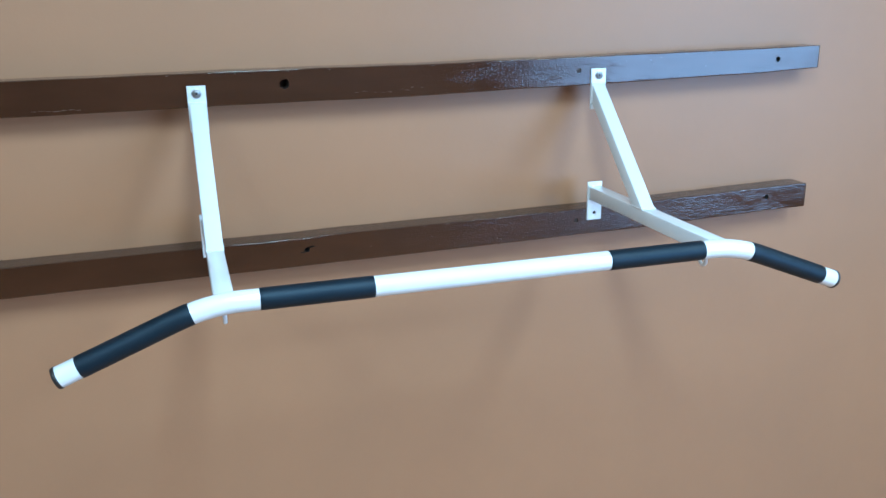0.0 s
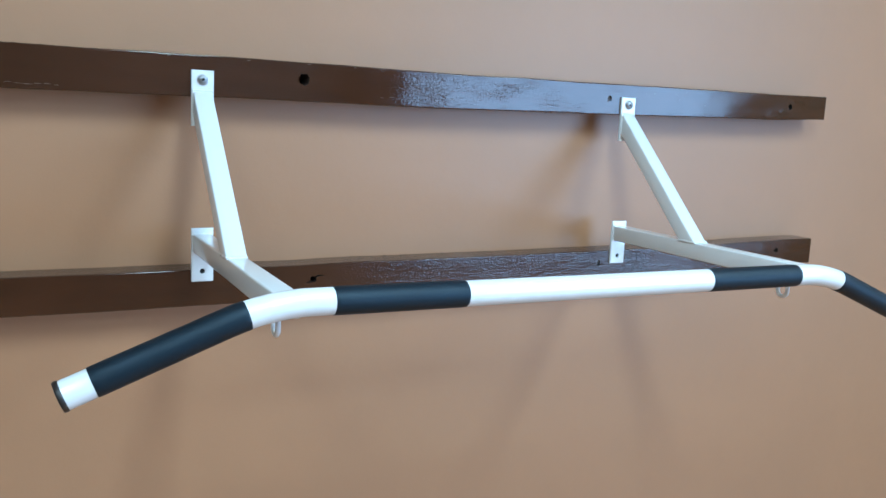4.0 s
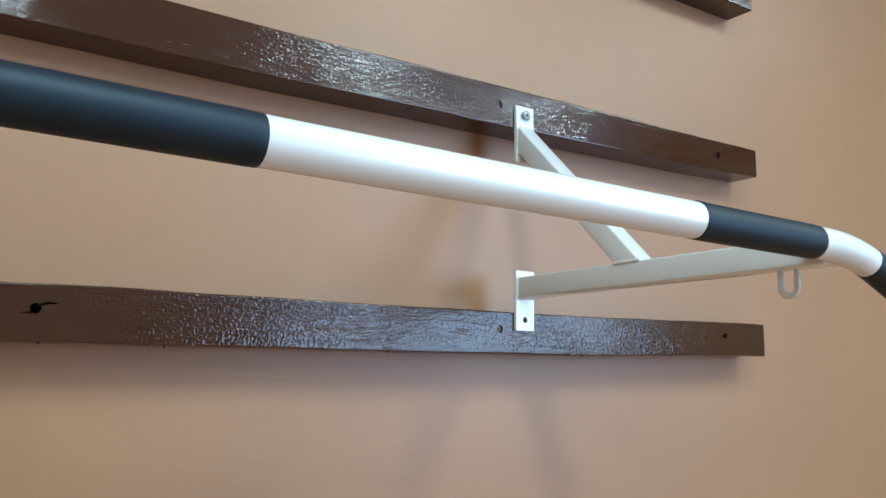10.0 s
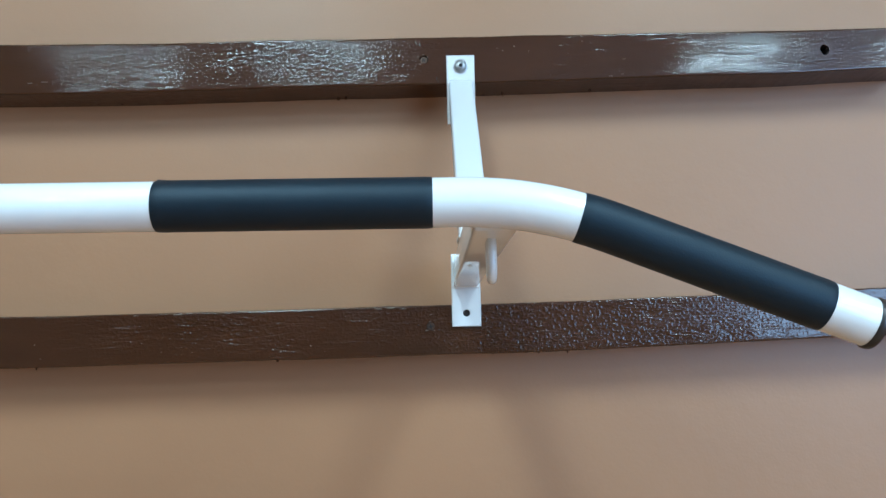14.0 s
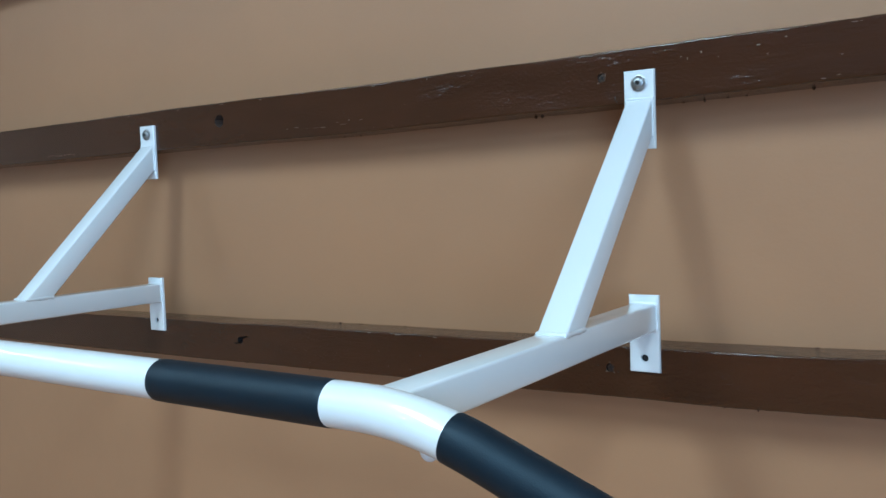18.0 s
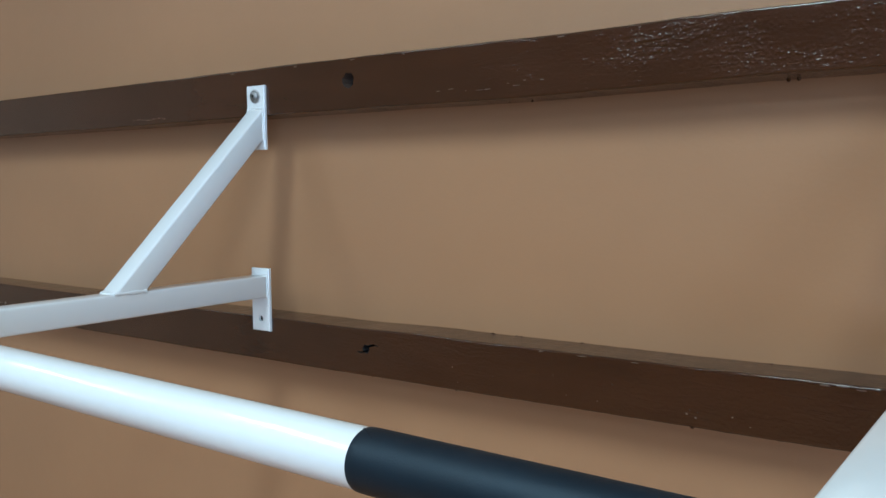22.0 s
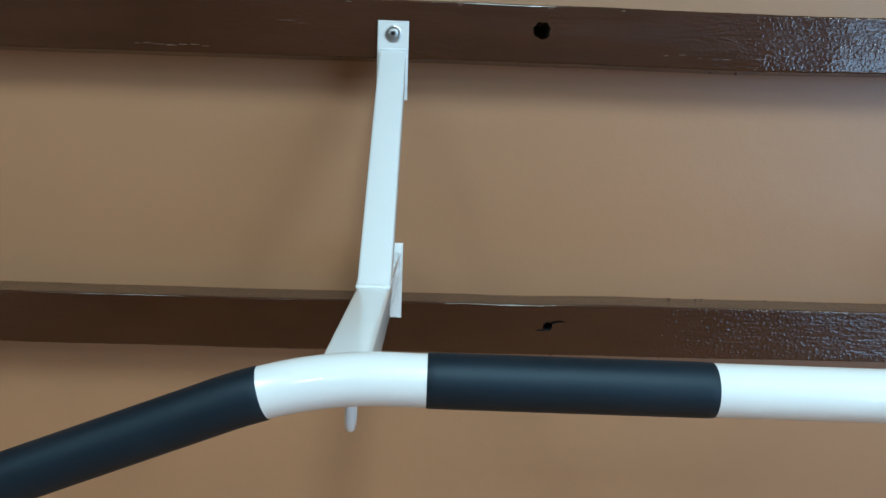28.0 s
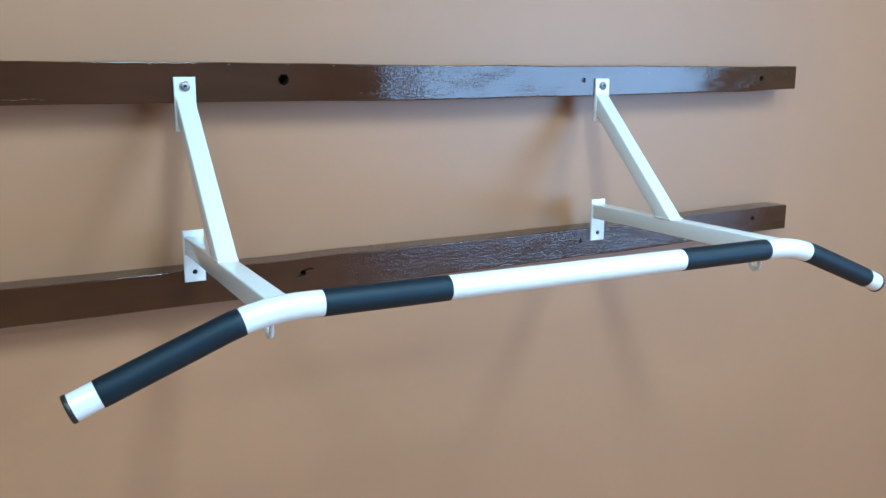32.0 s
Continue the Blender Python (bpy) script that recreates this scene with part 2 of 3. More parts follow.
def box(x0, x1, y0, y1, z0, z1, bevel=0.0, bm=None, m=None, segments=2):
    out = bm or bmesh.new()
    b = bmesh.new()
    bmesh.ops.create_cube(b, size=1)
    for v in b.verts:
        v.co = ((x0, x1)[v.co.x > 0], (y0, y1)[v.co.y > 0], (z0, z1)[v.co.z > 0])
    if bevel:
        bmesh.ops.bevel(b, geom=b.edges[:], offset=bevel, segments=segments, profile=0.5, affect="EDGES")
    if m:
        bmesh.ops.transform(b, matrix=m, verts=b.verts)
    merge(out, b)
    return out


def merge(out, b):
    vs = [out.verts.new(v.co) for v in b.verts]
    b.verts.index_update()
    for f in b.faces:
        out.faces.new([vs[v.index] for v in f.verts])
    b.free()


def sweep(path, radii, sides=48, caps=True, start_normal=Vector((0, 1, 0))):
    """A round skin along the points of path, with a radius at each."""
    bm, rings = bmesh.new(), []
    n = len(path)
    side = start_normal
    for i, p in enumerate(path):
        t = (path[min(i + 1, n - 1)] - path[max(i - 1, 0)]).normalized()
        side = (side - t * side.dot(t)).normalized()
        up = t.cross(side)
        rings.append([bm.verts.new(p + radii[i] * (math.cos(a) * side + math.sin(a) * up)) for a in (2 * math.pi * k / sides for k in range(sides))])
    for a, b in zip(rings, rings[1:]):
        for k in range(sides):
            bm.faces.new((a[k], a[(k + 1) % sides], b[(k + 1) % sides], b[k]))
    if caps:
        bm.faces.new(rings[0])
        bm.faces.new(rings[-1])
    return bm


def lathe(profile, m=None, sides=32):
    """Turns (radius, height) pairs about z."""
    bm, rings = bmesh.new(), []
    for r, h in profile:
        rings.append([bm.verts.new((r * math.cos(a), r * math.sin(a), h)) for a in (2 * math.pi * k / sides for k in range(sides))] if r > 1e-6 else [bm.verts.new((0, 0, h))])
    for a, b in zip(rings, rings[1:]):
        for k in range(sides):
            q = [a[k % len(a)], a[(k + 1) % len(a)], b[(k + 1) % len(b)], b[k % len(b)]]
            q = list(dict.fromkeys(q))
            if len(q) > 2:
                bm.faces.new(q)
    if m:
        bmesh.ops.transform(bm, matrix=m, verts=bm.verts)
    return bm


FACING = Matrix.Rotation(radians(90), 4, "X")   # turns +z towards the room (-y)


def at(x, y, z):
    return Matrix.Translation((x, y, z)) @ FACING


def cut_away(ob, cutters):
    """Takes the cutters' bodies out of ob's mesh, and removes them."""
    for c in cutters:
        mod = ob.modifiers.new("hole", "BOOLEAN")
        mod.operation, mod.solver, mod.object, mod.material_mode = "DIFFERENCE", "EXACT", c, "TRANSFER"
    bpy.context.view_layer.update()
    me = bpy.data.meshes.new_from_object(ob.evaluated_get(bpy.context.evaluated_depsgraph_get()))
    ob.modifiers.clear()
    ob.data = me
    for c in cutters:
        bpy.data.objects.remove(c)


def structure(ob, label, category):
    return tagged(ob, label, category, kind="structure")


# ---- room ----
WALL_Y = 0.061
RX0, RX1 = -3.6, EAST_X
structure(part("wall_north", box(RX0 - 0.15, RX1 + 0.3, WALL_Y, WALL_Y + 0.2, -0.1, 3.05), WALL), "beige satin-painted smooth plaster wall behind the bar", "wall")
# the other walls are unseen and added to bounce light
structure(part("wall_west", box(RX0 - 0.15, RX0, BACK_Y, WALL_Y, 0, 2.95), CREAM), "unseen side wall, cream for warm bounced light", "wall")
structure(part("wall_south", box(RX0 - 0.15, RX1 + 0.3, BACK_Y - 0.15, BACK_Y, 0, 2.95), CREAM), "unseen far wall, cream for warm bounced light", "wall")
wy0, wy1, wz0, wz1 = *WINDOW_Y, *WINDOW_Z
bm = box(RX1, RX1 + 0.3, BACK_Y, wy0, 0, 2.95)
box(RX1, RX1 + 0.3, wy1, WALL_Y, 0, 2.95, bm=bm)
box(RX1, RX1 + 0.3, wy0, wy1, 0, wz0, bm=bm)
box(RX1, RX1 + 0.3, wy0, wy1, wz1, 2.95, bm=bm)
structure(part("wall_east", bm, CREAM), "unseen wall with a long window opening, cream for bounced light", "wall")
structure(part("floor", box(RX0 - 0.15, RX1 + 0.3, BACK_Y - 0.15, WALL_Y, -0.1, 0), FLOOR), "unseen floor, reddish brown for warm bounced light", "floor")
structure(part("ceiling", box(RX0 - 0.15, RX1 + 0.3, BACK_Y - 0.15, WALL_Y, 2.95, 3.05), CEILING), "white painted ceiling", "ceiling")

window = structure(new("window_1"), "white plastic window with four panes", "window")
fx0, fx1 = RX1 + 0.09, RX1 + 0.16
for z0, z1 in ((wz0, wz0 + 0.06), (wz1 - 0.06, wz1)):
    part("window_frame", box(fx0, fx1, wy0, wy1, z0, z1, 0.005), FRAME_WHITE, window)
bay = (wy1 - wy0 - 0.06) / 4
for k in range(5):
    y = wy0 + bay * k
    part("window_frame", box(fx0, fx1, y, y + 0.06, wz0 + 0.06, wz1 - 0.06, 0.005), FRAME_WHITE, window)
    if k < 4:
        pane = part("pane", box(fx0 + 0.03, fx0 + 0.036, y + 0.06, y + bay, wz0 + 0.06, wz1 - 0.06), GLASS, window)
        pane.visible_shadow = False

for lx, ly, _ in LAMPS:
    lamp = tagged(new("ceiling_light"), "long white twin-tube ceiling light" if ly > -2 else "square white ceiling light panel", "ceiling light", "ceiling lights")
    lamp.location = (lx, ly, 2.95)
    half = (0.16, 0.55) if ly > -2 else (0.3, 0.3)
    part("housing", box(-half[0], half[0], -half[1], half[1], -0.05, 0, 0.006), FRAME_WHITE, lamp)


# ---- timber battens ----
FACE_Y = 0.004
STOPS_UPPER = ((-2.6, 1.788, 1.722), (-0.45, 1.787, 1.722), (0.2, 1.7882, 1.724), (0.41, 1.7862, 1.7228), (0.74, 1.788, 1.727), (1.25, 1.790, 1.734), (1.425, 1.792, 1.740))
STOPS_LOWER = ((-2.6, 1.443, 1.382), (-0.4, 1.443, 1.382), (0.1, 1.4445, 1.384), (0.3, 1.447, 1.386), (0.54, 1.448, 1.388), (0.85, 1.451, 1.391), (1.426, 1.461, 1.403))
STOPS_TOP = ((-2.6, 2.127, 2.067), (0.5, 2.131, 2.071), (1.432, 2.134, 2.074))


def lerp_stops(stops, x):
    for a, b in zip(stops, stops[1:]):
        if x <= b[0]:
            k = (x - a[0]) / (b[0] - a[0])
            k = k * k * (3 - 2 * k)
            return a[1] + (b[1] - a[1]) * k, a[2] + (b[2] - a[2]) * k
    return stops[-1][1:]


def batten(stops, seed, label):
    """A hand-planed timber: rounded corners, edges that wander a little, fine steps where the camera comes near."""
    bm, rings = bmesh.new(), []
    x0, x1 = stops[0][0], stops[-1][0]
    xs = [x0 + 0.05 * i for i in range(int((-0.85 - x0) / 0.05) + 1)]
    n = 900
    xs += [-0.84 + (x1 + 0.84) * i / n for i in range(n + 1)]
    xs[-1:] = [x1 - 0.0024, x1 - 0.0012, x1]
    r = 0.0018
    for x in xs:
        top, bot = lerp_stops(stops, x)
        end = max(0.0, x - x1 + 0.0012)

        def wander(k, f=9.0, amp=0.0009):
            return amp * (noise.noise(Vector((x * f, k * 7.1, seed))) + 0.25 * noise.noise(Vector((x * f * 6, k * 3.3, seed + 5))))
        nick = 0.00045 * max(0.0, noise.noise(Vector((x * 190, 1.5, seed)))) if x > -0.84 else 0.0
        nack = 0.00045 * max(0.0, noise.noise(Vector((x * 170, 8.5, seed)))) if x > -0.84 else 0.0
        top, bot, fy, by = top + wander(1) + nick - end * 0.6, bot + wander(2) - nack + end * 0.6, FACE_Y + wander(3, 3, 0.0006) + end * 0.5, WALL_Y + 0.001
        ring = [(fy + r + 0.0012, top)]
        for cy, cz, a0 in ((fy + r, top - r, 90), (fy + r, bot + r, 180)):
            for k in range(5):
                a = radians(a0 + 22.5 * k)
                ring.append((cy + r * math.cos(a), cz + r * math.sin(a)))
            if a0 == 90:
                ring.append((fy, top - r - 0.001))
                for k in range(1, 6):
                    z = top - r + (bot + 2 * r - top) * k / 6
                    ring.append((fy + wander(10 + k, 3, 0.0004), z))
                ring.append((fy, bot + r + 0.001))
        ring += [(fy + r + 0.0012, bot), (by, bot), (by, top)]
        rings.append([bm.verts.new((x, y, z)) for y, z in ring])
    m = len(rings[0])
    for a, b in zip(rings, rings[1:]):
        for k in range(m):
            bm.faces.new((a[k], a[(k + 1) % m], b[(k + 1) % m], b[k]))
    bm.faces.new(rings[0])
    bm.faces.new(rings[-1])
    return tagged(part("wooden_batten", bm, BEAM, angle=50), label, "batten", "wall battens")


# wood inside the big hole, darkened in colour to hold the hole's shade
SHADED_WOOD = material("shaded_wood_in_hole", (0.05, 0.03, 0.02), 0.8)
relief(SHADED_WOOD, (noise_of(SHADED_WOOD, (1, 1, 1), 300, 2), 0.4, 0.001))


def drill(x, z, r, depth=0.03, seed=0, mat=RECESS_SHADE):
    """A ragged drilled hole, for cut_away."""
    bm, count, rings = bmesh.new(), 22, []
    for y in (FACE_Y - 0.01, FACE_Y + depth):
        rs = random.Random(seed)
        rings.append([bm.verts.new((x + rr * math.cos(a), y, z + rr * math.sin(a))) for a, rr in ((2 * math.pi * k / count, r * (1 + 0.22 * (rs.random() - 0.5))) for k in range(count))])
    for k in range(count):
        bm.faces.new((rings[0][k], rings[0][(k + 1) % count], rings[1][(k + 1) % count], rings[1][k]))
    bm.faces.new(rings[0])
    bm.faces.new(rings[1])
    return part("cutter", bm, mat)


def split(x, z, length, wide, rise, bow, depth=0.012):
    """A tapering crack that runs out of a hole along the grain, for cut_away."""
    bm, n, rings = bmesh.new(), 8, []
    for y in (FACE_Y - 0.01, FACE_Y + depth):
        line = [(length * k / n, rise * k / n + bow * math.sin(math.pi * k / n), wide * (1 - 0.85 * (k / n) ** 2) / 2) for k in range(n + 1)]
        rings.append([bm.verts.new((x + a, y, z + b + w)) for a, b, w in line] + [bm.verts.new((x + a, y, z + b - w)) for a, b, w in reversed(line)])
    m = len(rings[0])
    for k in range(m):
        bm.faces.new((rings[0][k], rings[0][(k + 1) % m], rings[1][(k + 1) % m], rings[1][k]))
    bm.faces.new(rings[0])
    bm.faces.new(rings[1])
    return part("cutter", bm, RECESS_SHADE)


upper = batten(STOPS_UPPER, 1.0, "long glossy brown-painted timber batten with drilled holes, screwed to the wall")
lower = batten(STOPS_LOWER, 2.0, "long glossy brown-painted timber batten with split screw holes on the wall")
topmost = batten(STOPS_TOP, 3.0, "brown-painted timber batten high on the wall above the bar")
cut_away(upper, [drill(0.171, 1.760, 0.0098, 0.045, seed=3, mat=SHADED_WOOD), drill(1.311, 1.764, 0.0062, seed=4), drill(0.803, 1.759, 0.0052, 0.006, seed=5)])
cut_away(lower, [drill(0.194, 1.4195, 0.0056, seed=6), split(0.1945, 1.4215, 0.021, 0.0036, 0.0035, 0.0022), split(0.193, 1.4165, -0.014, 0.0028, -0.0015, -0.0012), drill(1.313, 1.436, 0.0058, seed=7), split(1.312, 1.4375, -0.010, 0.0034, -0.004, 0.0), drill(0.805, 1.425, 0.0052, 0.006, seed=8)])
cut_away(topmost, [drill(1.335, 2.11, 0.006, seed=9)])
for b in (upper, lower, topmost):
    for p in b.data.polygons:
        p.use_smooth = p.material_index == 0


def countersunk_screw(x, z, parent, turn):
    bm = lathe(((0.0, -0.004), (0.0036, -0.003), (0.0046, 0.0006), (0.0042, 0.0011), (0.0, 0.0013)), at(x, FACE_Y + 0.003, z) @ pose(0, 0, 0, 0, 0, turn), 24)
    ob = part("countersunk_screw", bm, DULL_STEEL, parent, "small sunk cross-head screw half filled with brown paint")
    # near-black bars draw the shade of the cross slot on the head
    for a in (0, 90):
        part("cross_shade", box(-0.0032, 0.0032, -0.0007, 0.0007, 0.0010, 0.0017, m=at(x, FACE_Y + 0.003, z) @ pose(0, 0, 0, 0, 0, turn + a)), RECESS_SHADE, ob)


countersunk_screw(0.803, 1.759, upper, 30)
countersunk_screw(0.805, 1.425, lower, 10)


def drips(stops, parent, seed, xs, y):
    rnd = random.Random(seed)
    for x in xs:
        top, bot = lerp_stops(stops, x)
        h, r = rnd.uniform(0.0015, 0.004), rnd.uniform(0.0012, 0.0026)
        m = Matrix.Translation((x, y + rnd.uniform(-0.003, 0.003), bot + 0.0012)) @ pose(0, 0, 0, 180, 0, 0)
        part("paint_drip", lathe(((r * 1.5, 0), (r, h * 0.4), (r * 0.8, h * 0.8), (r * 0.4, h * 1.1), (0, h * 1.2)), m, 12), BEAM, parent)


drips(STOPS_UPPER, upper, 11, (0.69, 0.70, 0.88, 0.905, 0.93, 0.95, 1.02, 0.38, 0.41), WALL_Y - 0.005)
drips(STOPS_LOWER, lower, 12, (-0.08, 0.02, 0.13, 0.20, 0.31, 0.33, 0.45, 0.62, 0.78, 0.88, 0.92, 0.935, 0.97), FACE_Y + 0.005)


PALE = material("pale_bared_undercoat", (0.13, 0.092, 0.065), 0.5)
relief(PALE, (noise_of(PALE, (1, 1, 1), 300, 2), 0.2, 0.0006))


def chip(x, z, w, h, parent, seed, mat=PALE, name="paint_chip", y=FACE_Y - 0.0006, thick=0.0009):
    """A flake-shaped spot of bared undercoat, or a lump of paint, with a ragged outline."""
    bm = bmesh.new()
    n, rings = 9, []
    for yy, k in ((y + thick, 1.0), (y + thick * 0.4, 1.0), (y, 0.72)):
        rs = random.Random(seed)
        rings.append([bm.verts.new((x + k * w / 2 * math.cos(a) * rs.uniform(0.6, 1.1), yy, z + k * h / 2 * math.sin(a) * rs.uniform(0.6, 1.1))) for a in (2 * math.pi * i / n for i in range(n))])
    for a, b in zip(rings, rings[1:]):
        for i in range(n):
            bm.faces.new((a[i], a[(i + 1) % n], b[(i + 1) % n], b[i]))
    bm.faces.new(rings[0])
    bm.faces.new(rings[-1])
    return part(name, bm, mat, parent)


rnd = random.Random(21)
for k in range(9):     # flecks where the upper batten's lower edge has been knocked
    x = 0.31 + 0.15 * (k + rnd.random()) / 9
    chip(x, 1.7345 + 0.03 * (x - 0.3) + rnd.uniform(-0.0025, 0.004), rnd.uniform(0.003, 0.013), rnd.uniform(0.0004, 0.0011), upper, 100 + k)
for k in range(7):      # a long scrape
    x = -0.285 + 0.013 * k
    chip(x, 1.7305 + 0.0009 * math.sin(k * 1.7), rnd.uniform(0.008, 0.014), rnd.uniform(0.0006, 0.0013), upper, 140 + k)
for k, (x, z, w, h) in enumerate(((0.615, 1.4015, 0.0035, 0.0022), (0.624, 1.399, 0.0028, 0.0020), (0.742, 1.4475, 0.012, 0.0016), (0.756, 1.4485, 0.016, 0.0018), (0.772, 1.4470, 0.010, 0.0014),
                                  (0.45, 1.4455, 0.008, 0.0010), (0.50, 1.4458, 0.014, 0.0010), (0.56, 1.4460, 0.010, 0.0009), (0.66, 1.4050, 0.002, 0.0015), (0.33, 1.4130, 0.002, 0.0014))):
    chip(x, z, w, h, lower, 160 + k)
for k in range(12):     # flecks along the top edge
    x = 0.86 + 0.55 * rnd.random() if k % 2 else -0.1 + 0.8 * rnd.random()
    chip(x, lerp_stops(STOPS_UPPER, x)[0] - 0.0035, rnd.uniform(0.003, 0.010), rnd.uniform(0.0006, 0.0012), upper, 180 + k)
for k, (x, z, w, h) in enumerate(((0.895, 1.7725, 0.004, 0.0010), (0.902, 1.7695, 0.0012, 0.003), (0.935, 1.768, 0.0024, 0.0009), (0.985, 1.765, 0.002, 0.0008), (1.055, 1.756, 0.003, 0.0009), (1.12, 1.757, 0.0022, 0.0008))):
    chip(x, z, w, h, upper, 210 + k)

for k, (parent, x, z, w, h) in enumerate(((upper, 0.7985, 1.7535, 0.0042, 0.0014), (upper, 0.8075, 1.7625, 0.0012, 0.0030), (upper, 0.8025, 1.7652, 0.0030, 0.0010), (lower, 0.8005, 1.4205, 0.0040, 0.0013), (lower, 0.8095, 1.4200, 0.0032, 0.0011), (lower, 0.8040, 1.4312, 0.0034, 0.0010))):
    chip(x, z, w, h, parent, 270 + k)

# small pits and knocks in the paint, their shade laid on as near-black flakes
for k, (parent, x, z, w, h) in enumerate(((lower, 0.535, 1.420, 0.0022, 0.0016), (lower, 0.618, 1.406, 0.0018, 0.0014), (lower, 0.626, 1.4045, 0.0014, 0.0012), (lower, 0.387, 1.409, 0.0016, 0.0012), (lower, 0.482, 1.423, 0.0016, 0.0011), (lower, 0.790, 1.427, 0.004, 0.0014), (lower, 0.815, 1.421, 0.003, 0.0016), (upper, 0.8185, 1.7345, 0.0026, 0.0075), (upper, 0.8205, 1.7305, 0.0022, 0.004), (upper, 0.553, 1.781, 0.0016, 0.0014), (upper, 0.42, 1.752, 0.0016, 0.0012))):
    chip(x, z, w, h, parent, 300 + k, RECESS_SHADE, "pit_shade", FACE_Y - 0.0005, 0.0008)
for k, (parent, x, z, w, h) in enumerate(((upper, 0.917, 1.7745, 0.0026, 0.0030), (upper, 0.976, 1.775, 0.005, 0.0010), (upper, 1.003, 1.780, 0.004, 0.0010), (upper, 1.038, 1.734, 0.006, 0.0010), (upper, 1.052, 1.7365, 0.004, 0.0008), (lower, 0.337, 1.396, 0.0016, 0.0008), (lower, 0.481, 1.401, 0.0018, 0.0008), (lower, 0.465, 1.421, 0.0015, 0.0008), (lower, 0.518, 1.400, 0.0015, 0.0010), (lower, 0.677, 1.398, 0.0018, 0.0010))):
    chip(x, z, w, h, parent, 330 + k)

# old fixing marks: two small heads with a scratch between
for parent, xa, xb, z in ((lower, -0.851, -0.815, 1.410), (lower, -0.762, -0.715, 1.407), (lower, -0.647, -0.598, 1.409)):
    for x in (xa, xb):
        part("nail_head", lathe(((0.0028, 0.0), (0.0029, 0.0006), (0.0022, 0.0011), (0.0, 0.0013)), at(x, FACE_Y + 0.0004, z + 0.004 * (x - xa)), 14), NAIL, parent)
    chip((xa + xb) / 2, z, (xb - xa) * 0.9, 0.0011, parent, int(1000 * (xa + 2)))

# lumps of paint along the joint with the wall
for k, x in enumerate((-0.40, -0.39, 0.283, 0.297, 0.304, 0.351, 0.384, 0.391, 0.471, 0.68, 0.95, 1.02)):
    z = lerp_stops(STOPS_LOWER, x)[0]
    chip(x, z + 0.0001, 0.0022 + 0.0018 * (k % 3), 0.0013, lower, 240 + k, BEAM, "paint_lump", WALL_Y - 0.0022, 0.0024)


# ---- pull-up bar ----
bar = tagged(new("pull_up_bar"), "white wall-mounted pull-up bar with black grips and angled ends", "pull-up bar")
BAR_R = 0.0164
XL, XR = 0.0035, 0.8485
BEND_L, BEND_R = -0.020, 0.877
DROP, ARC = radians(21.4), 0.05


def bar_line(x):
    """Height of the bar's middle line over x, with its two smooth bends, and the slope."""
    level = 1.4940 - 0.0043 * x
    for bend, out in ((BEND_L, -1), (BEND_R, 1)):
        s = (x - bend) * out
        if s > ARC:
            return level - math.tan(DROP) * s
        if s > -ARC:
            return level - math.tan(DROP) * (s + ARC) ** 2 / (4 * ARC)
    return level


def bar_y(x):
    return -0.4852 - 0.0005 * x


def bar_points(x0, x1, step=0.006):
    n = max(2, int((x1 - x0) / step))
    return [Vector((x, bar_y(x), bar_line(x))) for x in (x0 + (x1 - x0) * i / n for i in range(n + 1))]


X_END0, X_END1 = -0.2365, 1.092
pts = bar_points(X_END0 + 0.004, X_END1 - 0.004)
part("tube", sweep(pts, [BAR_R] * len(pts), 64), WHITE, bar)
for x0, x1 in ((-0.205, -0.0445), (0.054, 0.2275), (0.6273, 0.807), (0.9025, 1.0605)):
    pts = bar_points(x0, x1)
    radii = [BAR_R + 0.0008] * len(pts)
    pts = [pts[0], pts[0] + (pts[1] - pts[0]) * 0.12] + pts[1:-1] + [pts[-1] - (pts[-1] - pts[-2]) * 0.12, pts[-1]]
    radii = [BAR_R + 0.0001, BAR_R + 0.0005] + [BAR_R + 0.0006] * (len(pts) - 4) + [BAR_R + 0.0005, BAR_R + 0.0001]
    grip = part("grip", sweep(pts, radii, 64), GRIP, bar, "matt black rubbery grip sleeve")
    if 0.5 < x0 < 0.7:      # the sleeve's edge is folded over itself at one end
        fold = []
        for k in range(6):
            a = radians(82 - 4.5 * k)
            x = x0 + 0.001 + 0.0022 * k
            fold.append(Vector((x, bar_y(x) - (BAR_R + 0.0006) * math.cos(a), bar_line(x) + (BAR_R + 0.0006) * math.sin(a))))
        part("fold", sweep(fold, [0.0006 * (1 - 0.14 * k) for k in range(6)], 8), GRIP, grip)
for x, out in ((X_END0, -1), (X_END1, 1)):
    m = Matrix.Translation((x - out * 0.0045 * math.cos(DROP), bar_y(x), bar_line(x) + 0.0045 * math.sin(DROP))) @ Matrix.Rotation(out * (math.pi / 2 + DROP), 4, "Y")
    prof = ((0.0, -0.01), (0.0145, -0.01), (0.0145, 0.0), (0.0168, 0.0), (0.0174, 0.0012), (0.0174, 0.0042), (0.0164, 0.0058), (0.0125, 0.0064), (0.0120, 0.0056), (0.0, 0.0058))
    part("end_cap", lathe(prof, m, 48), CAP, bar, "black plastic plug")

PLATE_W, PLATE_T, PLATE_Y = 0.035, 0.0045, FACE_Y - 0.0003
TUBE = 0.030


